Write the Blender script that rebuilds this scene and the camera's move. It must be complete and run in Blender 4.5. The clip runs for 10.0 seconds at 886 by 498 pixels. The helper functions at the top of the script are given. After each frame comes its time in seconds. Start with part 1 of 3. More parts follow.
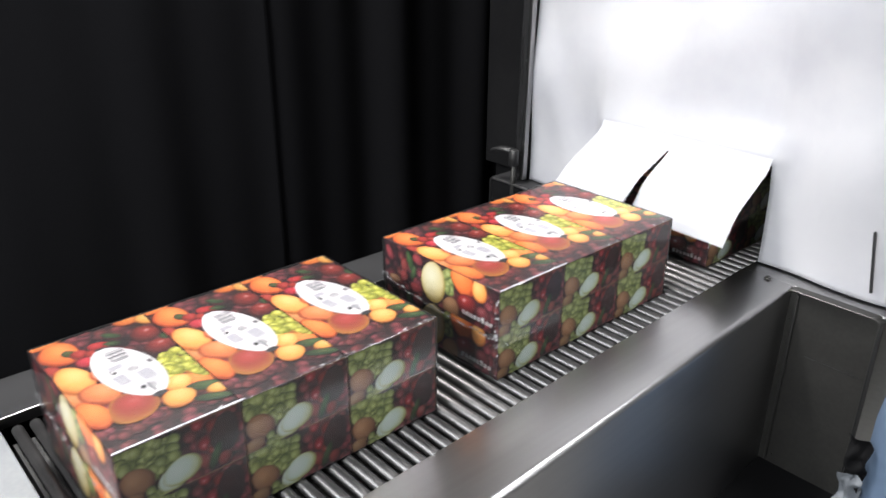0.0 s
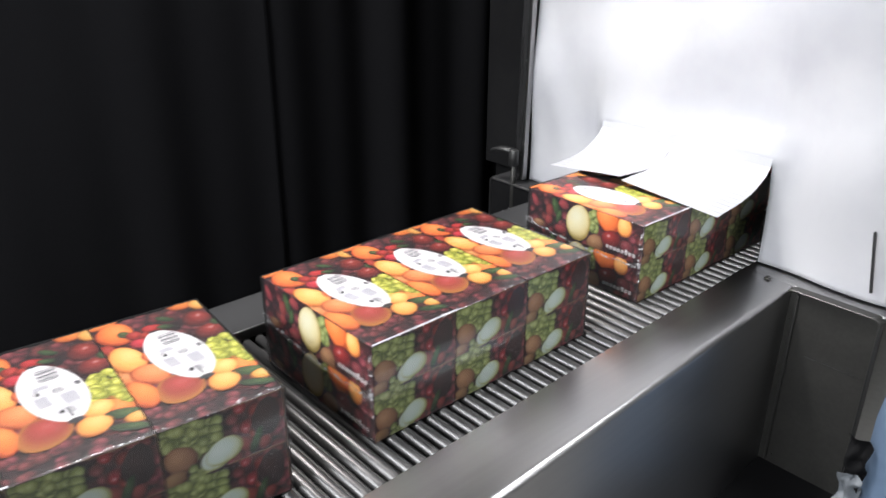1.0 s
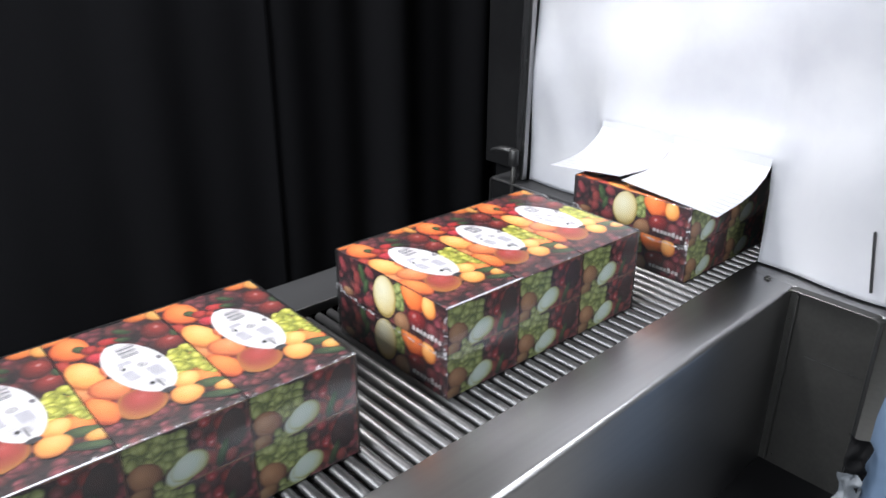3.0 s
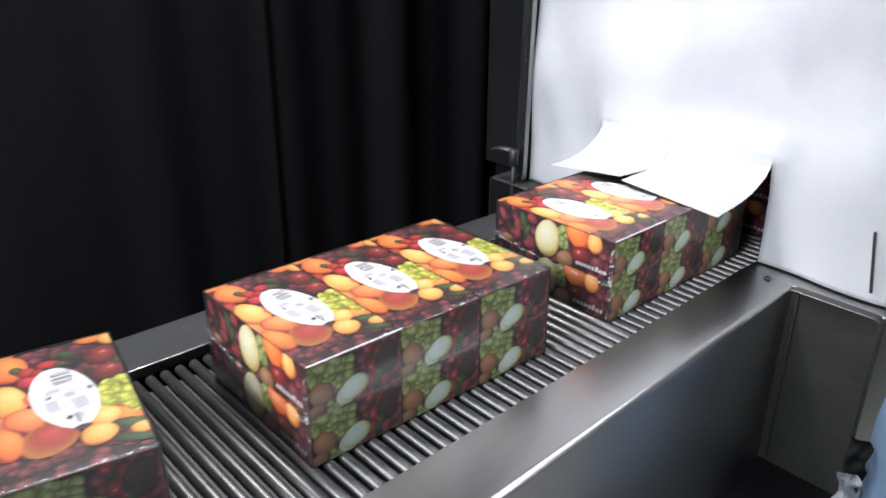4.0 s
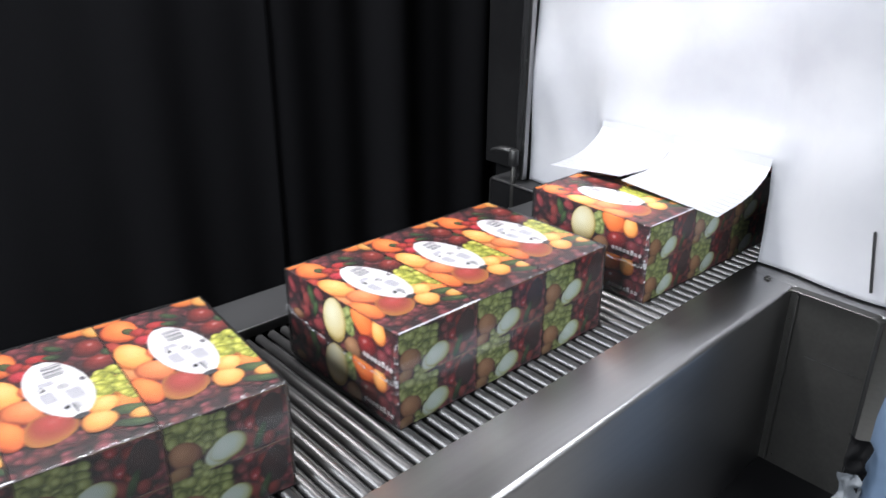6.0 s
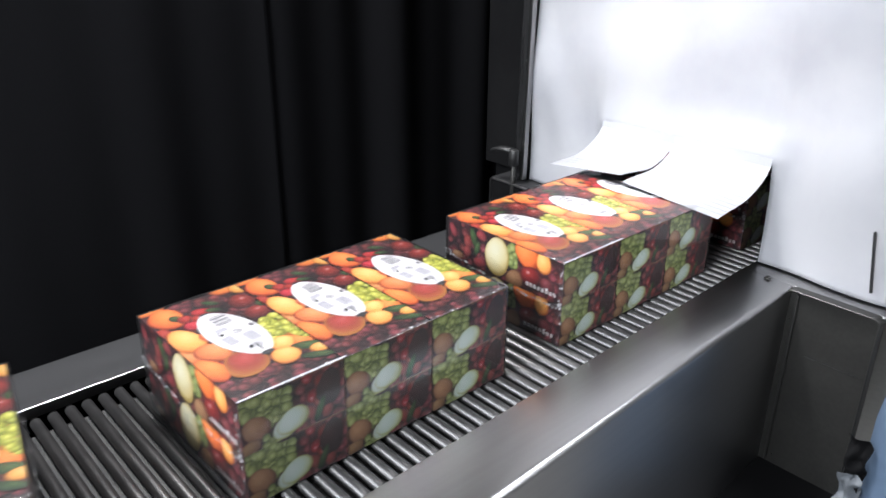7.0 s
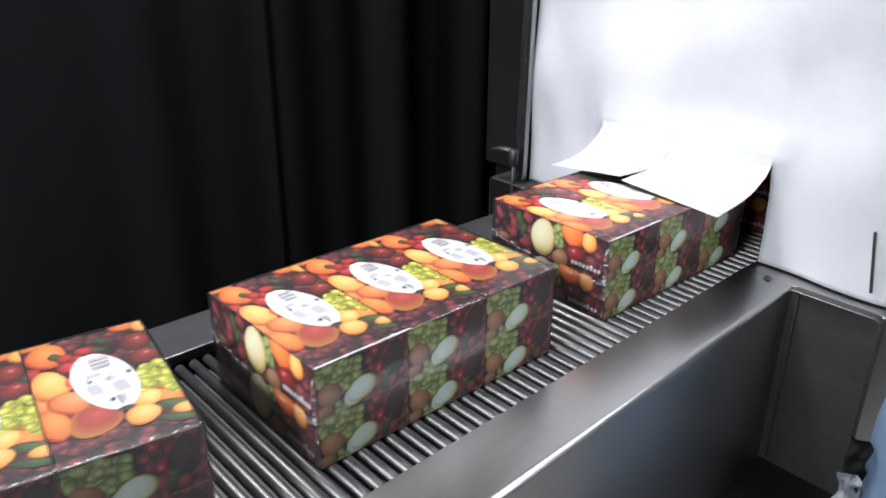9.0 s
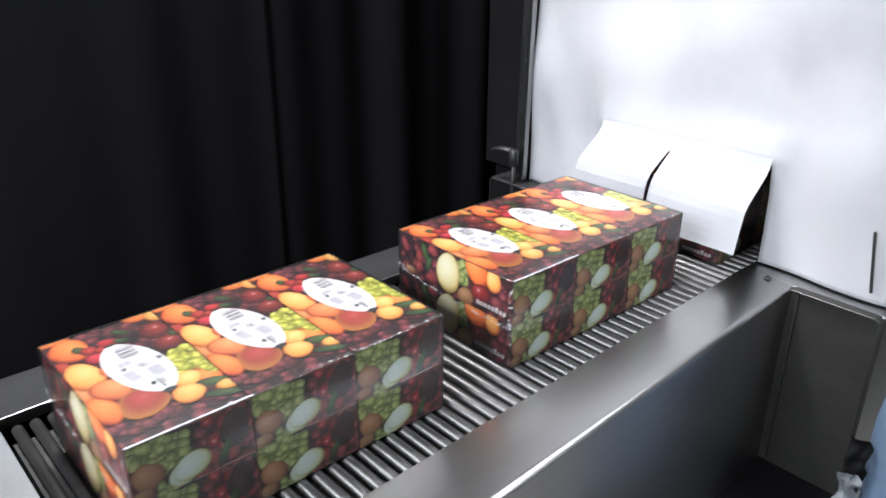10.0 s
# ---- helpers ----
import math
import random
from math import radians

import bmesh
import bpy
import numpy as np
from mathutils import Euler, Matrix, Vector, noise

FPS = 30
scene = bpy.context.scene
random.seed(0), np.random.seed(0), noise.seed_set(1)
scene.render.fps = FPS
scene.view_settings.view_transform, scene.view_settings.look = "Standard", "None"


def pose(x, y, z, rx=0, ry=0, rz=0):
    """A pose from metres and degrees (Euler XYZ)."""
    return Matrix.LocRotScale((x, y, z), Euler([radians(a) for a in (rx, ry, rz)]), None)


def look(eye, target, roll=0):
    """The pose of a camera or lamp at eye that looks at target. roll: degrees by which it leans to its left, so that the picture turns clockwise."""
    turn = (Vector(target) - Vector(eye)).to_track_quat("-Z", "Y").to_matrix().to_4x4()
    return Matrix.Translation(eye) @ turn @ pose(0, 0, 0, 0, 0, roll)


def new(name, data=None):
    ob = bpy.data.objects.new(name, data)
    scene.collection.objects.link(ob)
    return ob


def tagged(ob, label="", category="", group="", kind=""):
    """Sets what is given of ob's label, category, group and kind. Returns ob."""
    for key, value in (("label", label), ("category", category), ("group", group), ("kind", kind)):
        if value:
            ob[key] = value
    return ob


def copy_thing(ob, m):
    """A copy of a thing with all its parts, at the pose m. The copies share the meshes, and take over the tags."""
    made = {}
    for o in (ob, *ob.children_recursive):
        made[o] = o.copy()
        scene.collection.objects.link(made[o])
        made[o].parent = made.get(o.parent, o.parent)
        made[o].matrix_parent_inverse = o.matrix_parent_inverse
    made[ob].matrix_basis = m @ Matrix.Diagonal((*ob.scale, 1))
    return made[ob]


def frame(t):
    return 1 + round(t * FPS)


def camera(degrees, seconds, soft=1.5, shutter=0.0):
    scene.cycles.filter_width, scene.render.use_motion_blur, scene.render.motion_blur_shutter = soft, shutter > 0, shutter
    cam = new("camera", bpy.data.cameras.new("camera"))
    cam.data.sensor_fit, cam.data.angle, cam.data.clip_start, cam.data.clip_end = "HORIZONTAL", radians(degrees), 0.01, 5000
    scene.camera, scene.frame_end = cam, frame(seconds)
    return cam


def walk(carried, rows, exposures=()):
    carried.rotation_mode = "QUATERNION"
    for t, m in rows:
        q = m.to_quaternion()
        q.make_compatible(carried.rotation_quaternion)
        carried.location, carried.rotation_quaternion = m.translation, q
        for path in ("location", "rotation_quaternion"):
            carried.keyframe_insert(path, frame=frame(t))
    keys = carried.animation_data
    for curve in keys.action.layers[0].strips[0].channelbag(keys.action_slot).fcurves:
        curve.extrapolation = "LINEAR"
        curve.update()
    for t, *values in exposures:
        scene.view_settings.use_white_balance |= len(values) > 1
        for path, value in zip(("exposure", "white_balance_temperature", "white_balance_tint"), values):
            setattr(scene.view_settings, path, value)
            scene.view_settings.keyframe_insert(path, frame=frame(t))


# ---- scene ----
BELT = 0.9                       # roller tops above the floor

# ---- camera: stands still on a tripod beside the conveyor ----
cam = camera(58.75, 10.0, soft=1.7, shutter=0.5)
EYE = Vector((0.806, -0.2957, BELT + 0.5475))
AZ, EL = radians(138.3), radians(-23.83)
AIM = EYE + Vector((math.cos(EL) * math.cos(AZ), math.cos(EL) * math.sin(AZ), math.sin(EL)))
# the clip's camera drifts a little to the blue in the first two seconds
walk(cam, [(0.0, look(EYE, AIM, 0.263)), (10.0, look(EYE, AIM, 0.263))],
     exposures=[(0.0, 0.25, 6600, 10), (1.0, 0.25, 6550, 10), (2.0, 0.25, 6300, 10), (10.0, 0.25, 6300, 10)])

# ---- light: a dark hall with unseen lamps over the tunnel, and two added fills ----
world = bpy.data.worlds.new("hall")
world.use_nodes = True
world.node_tree.nodes["Background"].inputs[0].default_value = (0.8, 0.9, 1.0, 1)
world.node_tree.nodes["Background"].inputs[1].default_value = 0.05
scene.world = world


def area_lamp(name, eye, target, size, watts, colour, size_y=None):
    data = bpy.data.lights.new(name, "AREA")
    data.energy, data.color, data.size = watts, colour, size
    if size_y:
        data.shape, data.size_y = "RECTANGLE", size_y
    ob = new(name, data)
    ob.matrix_world = look(eye, target)
    return ob


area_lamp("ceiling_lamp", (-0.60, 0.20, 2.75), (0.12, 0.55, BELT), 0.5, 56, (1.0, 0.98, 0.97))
# added fill from the front, without a known source, for the packs' leading sides
area_lamp("hall_lamp", (0.55, -2.45, 2.8), (0.12, 0.4, BELT), 1.6, 220, (0.94, 0.97, 1.0))
# added low fill that brightens the pack ends towards the guard
area_lamp("work_lamp", (2.7, 1.35, 1.9), (0.3, 0.5, BELT), 1.4, 31, (0.95, 0.97, 1.0))
area_lamp("tunnel_lamp", (1.45, 1.75, 2.75), (0.2, 0.2, BELT), 0.8, 36, (0.93, 0.96, 1.0))
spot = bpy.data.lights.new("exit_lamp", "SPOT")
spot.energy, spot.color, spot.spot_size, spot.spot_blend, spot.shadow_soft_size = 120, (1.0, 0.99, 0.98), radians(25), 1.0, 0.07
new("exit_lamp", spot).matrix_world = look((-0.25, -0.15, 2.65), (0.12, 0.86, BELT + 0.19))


# ---- materials ----
def material(name, colour=(0.5, 0.5, 0.5), rough=0.5, metal=0.0, spec=0.5):
    m = bpy.data.materials.new(name)
    m.use_nodes = True
    b = m.node_tree.nodes["Principled BSDF"]
    b.inputs["Base Color"].default_value = (*colour, 1)
    b.inputs["Roughness"].default_value = rough
    b.inputs["Metallic"].default_value = metal
    b.inputs["Specular IOR Level"].default_value = spec
    return m, m.node_tree.nodes, m.node_tree.links, b


def ramp(nodes, stops, mode="LINEAR"):
    r = nodes.new("ShaderNodeValToRGB")
    r.color_ramp.interpolation = mode
    while len(r.color_ramp.elements) < len(stops):
        r.color_ramp.elements.new(0.5)
    for e, (p, c) in zip(r.color_ramp.elements, stops):
        e.position = p
        e.color = (*c, 1) if len(c) == 3 else c
    return r


def grain(nodes, links, scale, stretch=(1, 1, 1), detail=4, coords="Object"):
    tc = nodes.new("ShaderNodeTexCoord")
    mp = nodes.new("ShaderNodeMapping")
    mp.inputs["Scale"].default_value = stretch
    tx = nodes.new("ShaderNodeTexNoise")
    tx.inputs["Scale"].default_value, tx.inputs["Detail"].default_value = scale, detail
    links.new(tc.outputs[coords], mp.inputs[0])
    links.new(mp.outputs[0], tx.inputs["Vector"])
    return tx


def bump(nodes, links, b, source, strength, distance):
    bp = nodes.new("ShaderNodeBump")
    bp.inputs["Strength"].default_value, bp.inputs["Distance"].default_value = strength, distance
    links.new(source, bp.inputs["Height"])
    links.new(bp.outputs[0], b.inputs["Normal"])
    return bp


def blotchy(name, a, c, rough, metal=0.0, scale=6.0, fine=90.0, lift=0.0, stretch=(1, 1, 1), spread=0.08, bumpy=0.0):
    """A surface of two tones with large stains, fine grain and uneven gloss."""
    m, n, l, b = material(name, a, rough, metal)
    big, small = grain(n, l, scale, stretch), grain(n, l, fine, stretch)
    add = n.new("ShaderNodeMath")
    add.operation = "MULTIPLY_ADD"
    add.inputs[1].default_value = 0.4
    l.new(small.outputs["Fac"], add.inputs[0])
    half = n.new("ShaderNodeMath")
    half.operation = "MULTIPLY"
    half.inputs[1].default_value = 0.6
    l.new(big.outputs["Fac"], half.inputs[0])
    l.new(half.outputs[0], add.inputs[2])
    r = ramp(n, [(0.32, a), (0.68, c)])
    l.new(add.outputs[0], r.inputs[0])
    l.new(r.outputs[0], b.inputs["Base Color"])
    mr = n.new("ShaderNodeMapRange")
    mr.inputs["From Min"].default_value, mr.inputs["From Max"].default_value = 0.3, 0.7
    mr.inputs["To Min"].default_value, mr.inputs["To Max"].default_value = rough - spread, rough + spread
    l.new(add.outputs[0], mr.inputs[0])
    l.new(mr.outputs[0], b.inputs["Roughness"])
    if bumpy:
        bump(n, l, b, add.outputs[0], bumpy, 0.002)
    return m


STEEL = blotchy("brushed_steel", (0.35, 0.346, 0.348), (0.40, 0.396, 0.397), 0.29, 1.0, 3.0, 120.0, stretch=(1, 0.04, 1), spread=0.022)
# the guard's sheet is brushed along its length: reflections smear across it
GUARD = STEEL.copy()
GUARD.name = "brushed_sheet"
n_, l_ = GUARD.node_tree.nodes, GUARD.node_tree.links
across = n_.new("ShaderNodeTangent")
across.direction_type, across.axis = "RADIAL", "Y"
l_.new(across.outputs[0], n_["Principled BSDF"].inputs["Tangent"])
n_["Principled BSDF"].inputs["Anisotropic"].default_value = 0.35
STEEL_DARK = blotchy("dull_steel", (0.036, 0.0355, 0.034), (0.055, 0.054, 0.051), 0.42, 0.6, 7.0, 150.0, bumpy=0.05)
RAIL = blotchy("rail_steel", (0.032, 0.032, 0.034), (0.050, 0.050, 0.052), 0.5, 0.4, 5.0, 200.0, stretch=(1, 0.05, 1))
ROLLER = blotchy("roller_steel", (0.085, 0.083, 0.084), (0.145, 0.142, 0.142), 0.44, 0.85, 30.0, 300.0, spread=0.06, bumpy=0.05)
BED = blotchy("bed_steel", (0.05, 0.05, 0.052), (0.10, 0.10, 0.10), 0.55, 0.4, 9.0, 120.0)
BLACK = blotchy("black_paint", (0.004, 0.004, 0.0045), (0.009, 0.009, 0.0095), 0.7, 0.0, 6.0, 90.0)
PLASTIC = blotchy("black_plastic", (0.012, 0.012, 0.013), (0.022, 0.022, 0.022), 0.42, 0.0, 20.0, 200.0, bumpy=0.05)
FLOOR = blotchy("floor_paint", (0.20, 0.195, 0.185), (0.28, 0.27, 0.255), 0.55, 0.0, 1.5, 40.0)
WALL = blotchy("hall_paint", (0.28, 0.28, 0.29), (0.34, 0.34, 0.34), 0.8, 0.0, 0.8, 30.0)
POST = blotchy("post_steel", (0.10, 0.10, 0.105), (0.17, 0.17, 0.175), 0.30, 0.9, 5.0, 200.0, stretch=(1, 1, 0.05))
PLATE = blotchy("plate_steel", (0.27, 0.285, 0.30), (0.35, 0.36, 0.37), 0.5, 0.2, 8.0, 150.0, bumpy=0.05)
DRAPE = blotchy("black_drape", (0.0044, 0.0044, 0.0051), (0.0074, 0.0074, 0.0083), 0.95, 0.0, 2.0, 400.0, stretch=(1, 1, 0.3), bumpy=0.2)
DRAPE.node_tree.nodes["Principled BSDF"].inputs["Specular IOR Level"].default_value = 0.04
BLACK.node_tree.nodes["Principled BSDF"].inputs["Specular IOR Level"].default_value = 0.05
BLUE = blotchy("blue_plastic", (0.075, 0.115, 0.18), (0.11, 0.16, 0.24), 0.65, 0.0, 6.0, 80.0, bumpy=0.1)
PALE = blotchy("pale_film", (0.09, 0.10, 0.115), (0.15, 0.165, 0.18), 0.55, 0.0, 30.0, 150.0, bumpy=0.4)

# white coated cloth of the tunnel's exit curtain, creased
CLOTH, n_, l_, b_ = material("white_cloth", (0.82, 0.82, 0.83), 0.55)
crease = grain(n_, l_, 9.0, (1, 1, 0.6), 3)
# grey clouding of the cloth's colour, standing in for shading of its wrinkles
wrinkle_shade = grain(n_, l_, 4.0, (1, 1, 1), 5)
tone = ramp(n_, [(0.30, (0.27, 0.277, 0.31)), (0.60, (0.37, 0.373, 0.395))])
l_.new(wrinkle_shade.outputs["Fac"], tone.inputs[0])
l_.new(tone.outputs[0], b_.inputs["Base Color"])
bump(n_, l_, b_, crease.outputs["Fac"], 0.35, 0.01)
b_.inputs["Subsurface Weight"].default_value = 0.0

# clear shrink film: see-through with a glossy, slightly crinkled skin
FILM = bpy.data.materials.new("clear_film")
FILM.use_nodes = True
n_, l_ = FILM.node_tree.nodes, FILM.node_tree.links
n_.clear()
out = n_.new("ShaderNodeOutputMaterial")
mixs = n_.new("ShaderNodeMixShader")
clear = n_.new("ShaderNodeBsdfTransparent")
gloss = n_.new("ShaderNodeBsdfAnisotropic")
gloss.inputs["Roughness"].default_value = 0.13
fres = n_.new("ShaderNodeFresnel")
fres.inputs["IOR"].default_value = 1.5
crinkle = grain(n_, l_, 16.0, (1, 1, 1), 2)
bp = n_.new("ShaderNodeBump")
bp.inputs["Strength"].default_value, bp.inputs["Distance"].default_value = 0.25, 0.0025
l_.new(crinkle.outputs["Fac"], bp.inputs["Height"])
l_.new(bp.outputs[0], gloss.inputs["Normal"])
l_.new(fres.outputs[0], mixs.inputs[0])
# a little white diffuse: the film's own haze plus a painted wash of glare
glare_veil, milky = n_.new("ShaderNodeMixShader"), n_.new("ShaderNodeBsdfDiffuse")
milky.inputs["Color"].default_value = (0.8, 0.8, 0.82, 1)
glare_veil.inputs[0].default_value = 0.02
l_.new(clear.outputs[0], glare_veil.inputs[1])
l_.new(milky.outputs[0], glare_veil.inputs[2])
l_.new(glare_veil.outputs[0], mixs.inputs[1])
l_.new(gloss.outputs[0], mixs.inputs[2])
l_.new(mixs.outputs[0], out.inputs[0])

# gathered film at seams and folds, and painted crinkle glints: milky, half clear
SEAM = bpy.data.materials.new("gathered_film")
SEAM.use_nodes = True
n_, l_ = SEAM.node_tree.nodes, SEAM.node_tree.links
b_ = n_["Principled BSDF"]
b_.inputs["Base Color"].default_value = (0.82, 0.82, 0.84, 1)
b_.inputs["Roughness"].default_value = 0.22
mixs, clear = n_.new("ShaderNodeMixShader"), n_.new("ShaderNodeBsdfTransparent")
spots = grain(n_, l_, 160.0, (1, 1, 1), 3)
part_clear = ramp(n_, [(0.45, (0.05, 0.05, 0.05)), (0.62, (0.75, 0.75, 0.75))])
l_.new(spots.outputs["Fac"], part_clear.inputs[0])
l_.new(part_clear.outputs[0], mixs.inputs[0])
l_.new(clear.outputs[0], mixs.inputs[1])
l_.new(b_.outputs[0], mixs.inputs[2])
l_.new(mixs.outputs[0], n_["Material Output"].inputs[0])


def fruit_print(name, light, base, rim, glint=0.0, speck=0.0):
    """Ink of one kind of printed fruit: the picture's own modelling runs over each fruit's outline (its UV, -1 to 1)."""
    m, n, l, b = material(name, base, 0.38)
    uv = n.new("ShaderNodeUVMap")
    off = n.new("ShaderNodeVectorMath")
    off.operation = "SUBTRACT"
    off.inputs[1].default_value = (-0.28, 0.30, 0)
    l.new(uv.outputs[0], off.inputs[0])
    ln = n.new("ShaderNodeVectorMath")
    ln.operation = "LENGTH"
    l.new(off.outputs[0], ln.inputs[0])
    tx = grain(n, l, 130.0, (1, 1, 1), 4)
    wob = n.new("ShaderNodeMath")
    wob.operation = "MULTIPLY_ADD"
    wob.inputs[1].default_value = 0.35 + speck
    l.new(tx.outputs["Fac"], wob.inputs[0])
    l.new(ln.outputs["Value"], wob.inputs[2])
    half = n.new("ShaderNodeMath")
    half.operation = "MULTIPLY"
    half.inputs[1].default_value = 0.58
    l.new(wob.outputs[0], half.inputs[0])
    cen = n.new("ShaderNodeVectorMath")
    cen.operation = "LENGTH"
    l.new(uv.outputs[0], cen.inputs[0])
    pw = n.new("ShaderNodeMath")
    pw.operation = "POWER"
    pw.inputs[1].default_value = 12.0
    l.new(cen.outputs["Value"], pw.inputs[0])
    ring = n.new("ShaderNodeMath")
    ring.operation = "MULTIPLY_ADD"
    ring.inputs[1].default_value = 0.42
    l.new(pw.outputs[0], ring.inputs[0])
    l.new(half.outputs[0], ring.inputs[2])
    half = ring
    stops = [(0.20, light), (0.52, base), (0.74, tuple(0.5 * (a + c) for a, c in zip(base, rim))), (0.94, tuple(0.7 * c for c in rim))]
    if glint:
        stops = [(0.10, tuple(min(0.9, c + glint) for c in light)), (0.22, light), (0.5, base), (0.92, rim)]
    r = ramp(n, stops)
    l.new(half.outputs[0], r.inputs[0])
    geo = n.new("ShaderNodeNewGeometry")
    hsv = n.new("ShaderNodeHueSaturation")
    mr = n.new("ShaderNodeMapRange")
    mr.inputs["To Min"].default_value, mr.inputs["To Max"].default_value = 0.80, 1.14
    l.new(geo.outputs["Random Per Island"], mr.inputs[0])
    hue = n.new("ShaderNodeMapRange")
    hue.inputs["To Min"].default_value, hue.inputs["To Max"].default_value = 0.508, 0.492
    l.new(geo.outputs["Random Per Island"], hue.inputs[0])
    l.new(hue.outputs[0], hsv.inputs["Hue"])
    l.new(mr.outputs[0], hsv.inputs["Value"])
    l.new(r.outputs[0], hsv.inputs["Color"])
    l.new(hsv.outputs[0], b.inputs["Base Color"])
    return m


INK = {
    "orange": fruit_print("print_orange", (0.86, 0.33, 0.09), (0.80, 0.24, 0.05), (0.50, 0.08, 0.014)),
    "apricot": fruit_print("print_apricot", (0.92, 0.58, 0.22), (0.88, 0.45, 0.12), (0.62, 0.19, 0.03)),
    "peach": fruit_print("print_peach", (0.84, 0.37, 0.16), (0.78, 0.26, 0.09), (0.50, 0.09, 0.03)),
    "mango": fruit_print("print_mango", (0.42, 0.07, 0.05), (0.33, 0.065, 0.035), (0.40, 0.17, 0.035), 0.05),
    "strawberry": fruit_print("print_strawberry", (0.60, 0.06, 0.06), (0.46, 0.025, 0.03), (0.18, 0.01, 0.012), 0.0, 0.2),
    "apple": fruit_print("print_apple", (0.36, 0.035, 0.03), (0.19, 0.014, 0.014), (0.05, 0.006, 0.008), 0.35),
    "red_grape": fruit_print("print_red_grape", (0.26, 0.055, 0.06), (0.14, 0.027, 0.033), (0.04, 0.011, 0.013), 0.06),
    "green_grape": fruit_print("print_green_grape", (0.66, 0.66, 0.16), (0.45, 0.47, 0.07), (0.20, 0.22, 0.025), 0.1),
    # green grapes again, their ink darkened for the less lit box sides
    "side_grape": fruit_print("print_side_grape", (0.40, 0.46, 0.18), (0.27, 0.32, 0.10), (0.08, 0.11, 0.03), 0.05),
    "melon": fruit_print("print_melon", (0.80, 0.76, 0.58), (0.74, 0.66, 0.42), (0.60, 0.42, 0.12)),
    "dull_red": fruit_print("print_dull_red", (0.34, 0.06, 0.055), (0.23, 0.035, 0.035), (0.09, 0.015, 0.017)),
    "pale_melon": fruit_print("print_pale_melon", (0.66, 0.74, 0.70), (0.58, 0.68, 0.62), (0.50, 0.52, 0.20)),
    "leaf": fruit_print("print_leaf", (0.08, 0.15, 0.05), (0.045, 0.09, 0.03), (0.02, 0.04, 0.015), 0.0, 0.3),
    "brown": fruit_print("print_brown", (0.42, 0.24, 0.12), (0.30, 0.155, 0.075), (0.14, 0.06, 0.03)),
    "black": fruit_print("print_black", (0.045, 0.018, 0.018), (0.03, 0.013, 0.014), (0.018, 0.009, 0.01)),
}
# card of the boxes: printed all over with dark berries
CARD, n_, l_, b_ = material("printed_card", (0.05, 0.015, 0.02), 0.38)
tc = n_.new("ShaderNodeTexCoord")
vor = n_.new("ShaderNodeTexVoronoi")
vor.inputs["Scale"].default_value = 95.0
l_.new(tc.outputs["Object"], vor.inputs["Vector"])
cells = ramp(n_, [(0.0, (0.13, 0.035, 0.045)), (0.35, (0.06, 0.016, 0.022)), (0.75, (0.012, 0.006, 0.008))])
l_.new(vor.outputs["Distance"], cells.inputs[0])
wide = grain(n_, l_, 26.0)
dark = n_.new("ShaderNodeMix")
dark.data_type, dark.blend_type = "RGBA", "MULTIPLY"
dark.inputs["Factor"].default_value = 0.8
shade = ramp(n_, [(0.35, (0.35, 0.3, 0.35)), (0.65, (1.0, 1.0, 1.0))])
l_.new(wide.outputs["Fac"], shade.inputs[0])
l_.new(cells.outputs[0], dark.inputs["A"])
l_.new(shade.outputs[0], dark.inputs["B"])
l_.new(dark.outputs["Result"], b_.inputs["Base Color"])
LABEL = blotchy("label_paper", (0.74, 0.74, 0.77), (0.80, 0.80, 0.82), 0.4, 0.0, 90.0, 300.0)
GREY_INK = blotchy("grey_ink", (0.14, 0.135, 0.16), (0.19, 0.185, 0.21), 0.45, 0.0, 60.0, 400.0)
FAINT_INK = blotchy("faint_ink", (0.46, 0.46, 0.52), (0.54, 0.54, 0.58), 0.45, 0.0, 60.0, 400.0)
DARK_INK = blotchy("dark_ink", (0.02, 0.02, 0.025), (0.04, 0.04, 0.045), 0.45, 0.0, 60.0, 400.0)
WHITE_INK = blotchy("white_ink", (0.70, 0.68, 0.68), (0.80, 0.78, 0.78), 0.45, 0.0, 60.0, 400.0)


# ---- mesh tools ----
def part(name, bm, mat, parent=None, label="", smooth=False):
    me = bpy.data.meshes.new(name)
    bm.to_mesh(me)
    bm.free()
    for m in (mat if isinstance(mat, (list, tuple)) else [mat]):
        me.materials.append(m)
    if smooth:
        for p in me.polygons:
            p.use_smooth = True
    ob = new(name, me)
    ob.parent = parent
    if label:
        ob["label"] = label
    return ob


def thing(name, x, y, z, label, category, group="", kind=""):
    ob = new(name)
    ob.location = (x, y, z)
    ob.empty_display_size = 0.05
    return tagged(ob, label, category, group, kind)


def block(x0, x1, y0, y1, z0, z1, bevel=0.0, segs=2, bm=None):
    bm = bm or bmesh.new()
    made = bmesh.ops.create_cube(bm, size=1.0, matrix=Matrix.LocRotScale(((x0 + x1) / 2, (y0 + y1) / 2, (z0 + z1) / 2), None, (x1 - x0, y1 - y0, z1 - z0)))
    if bevel:
        edges = list({e for v in made["verts"] for e in v.link_edges})
        bmesh.ops.bevel(bm, geom=edges, offset=bevel, segments=segs, profile=0.5, affect="EDGES")
    return bm


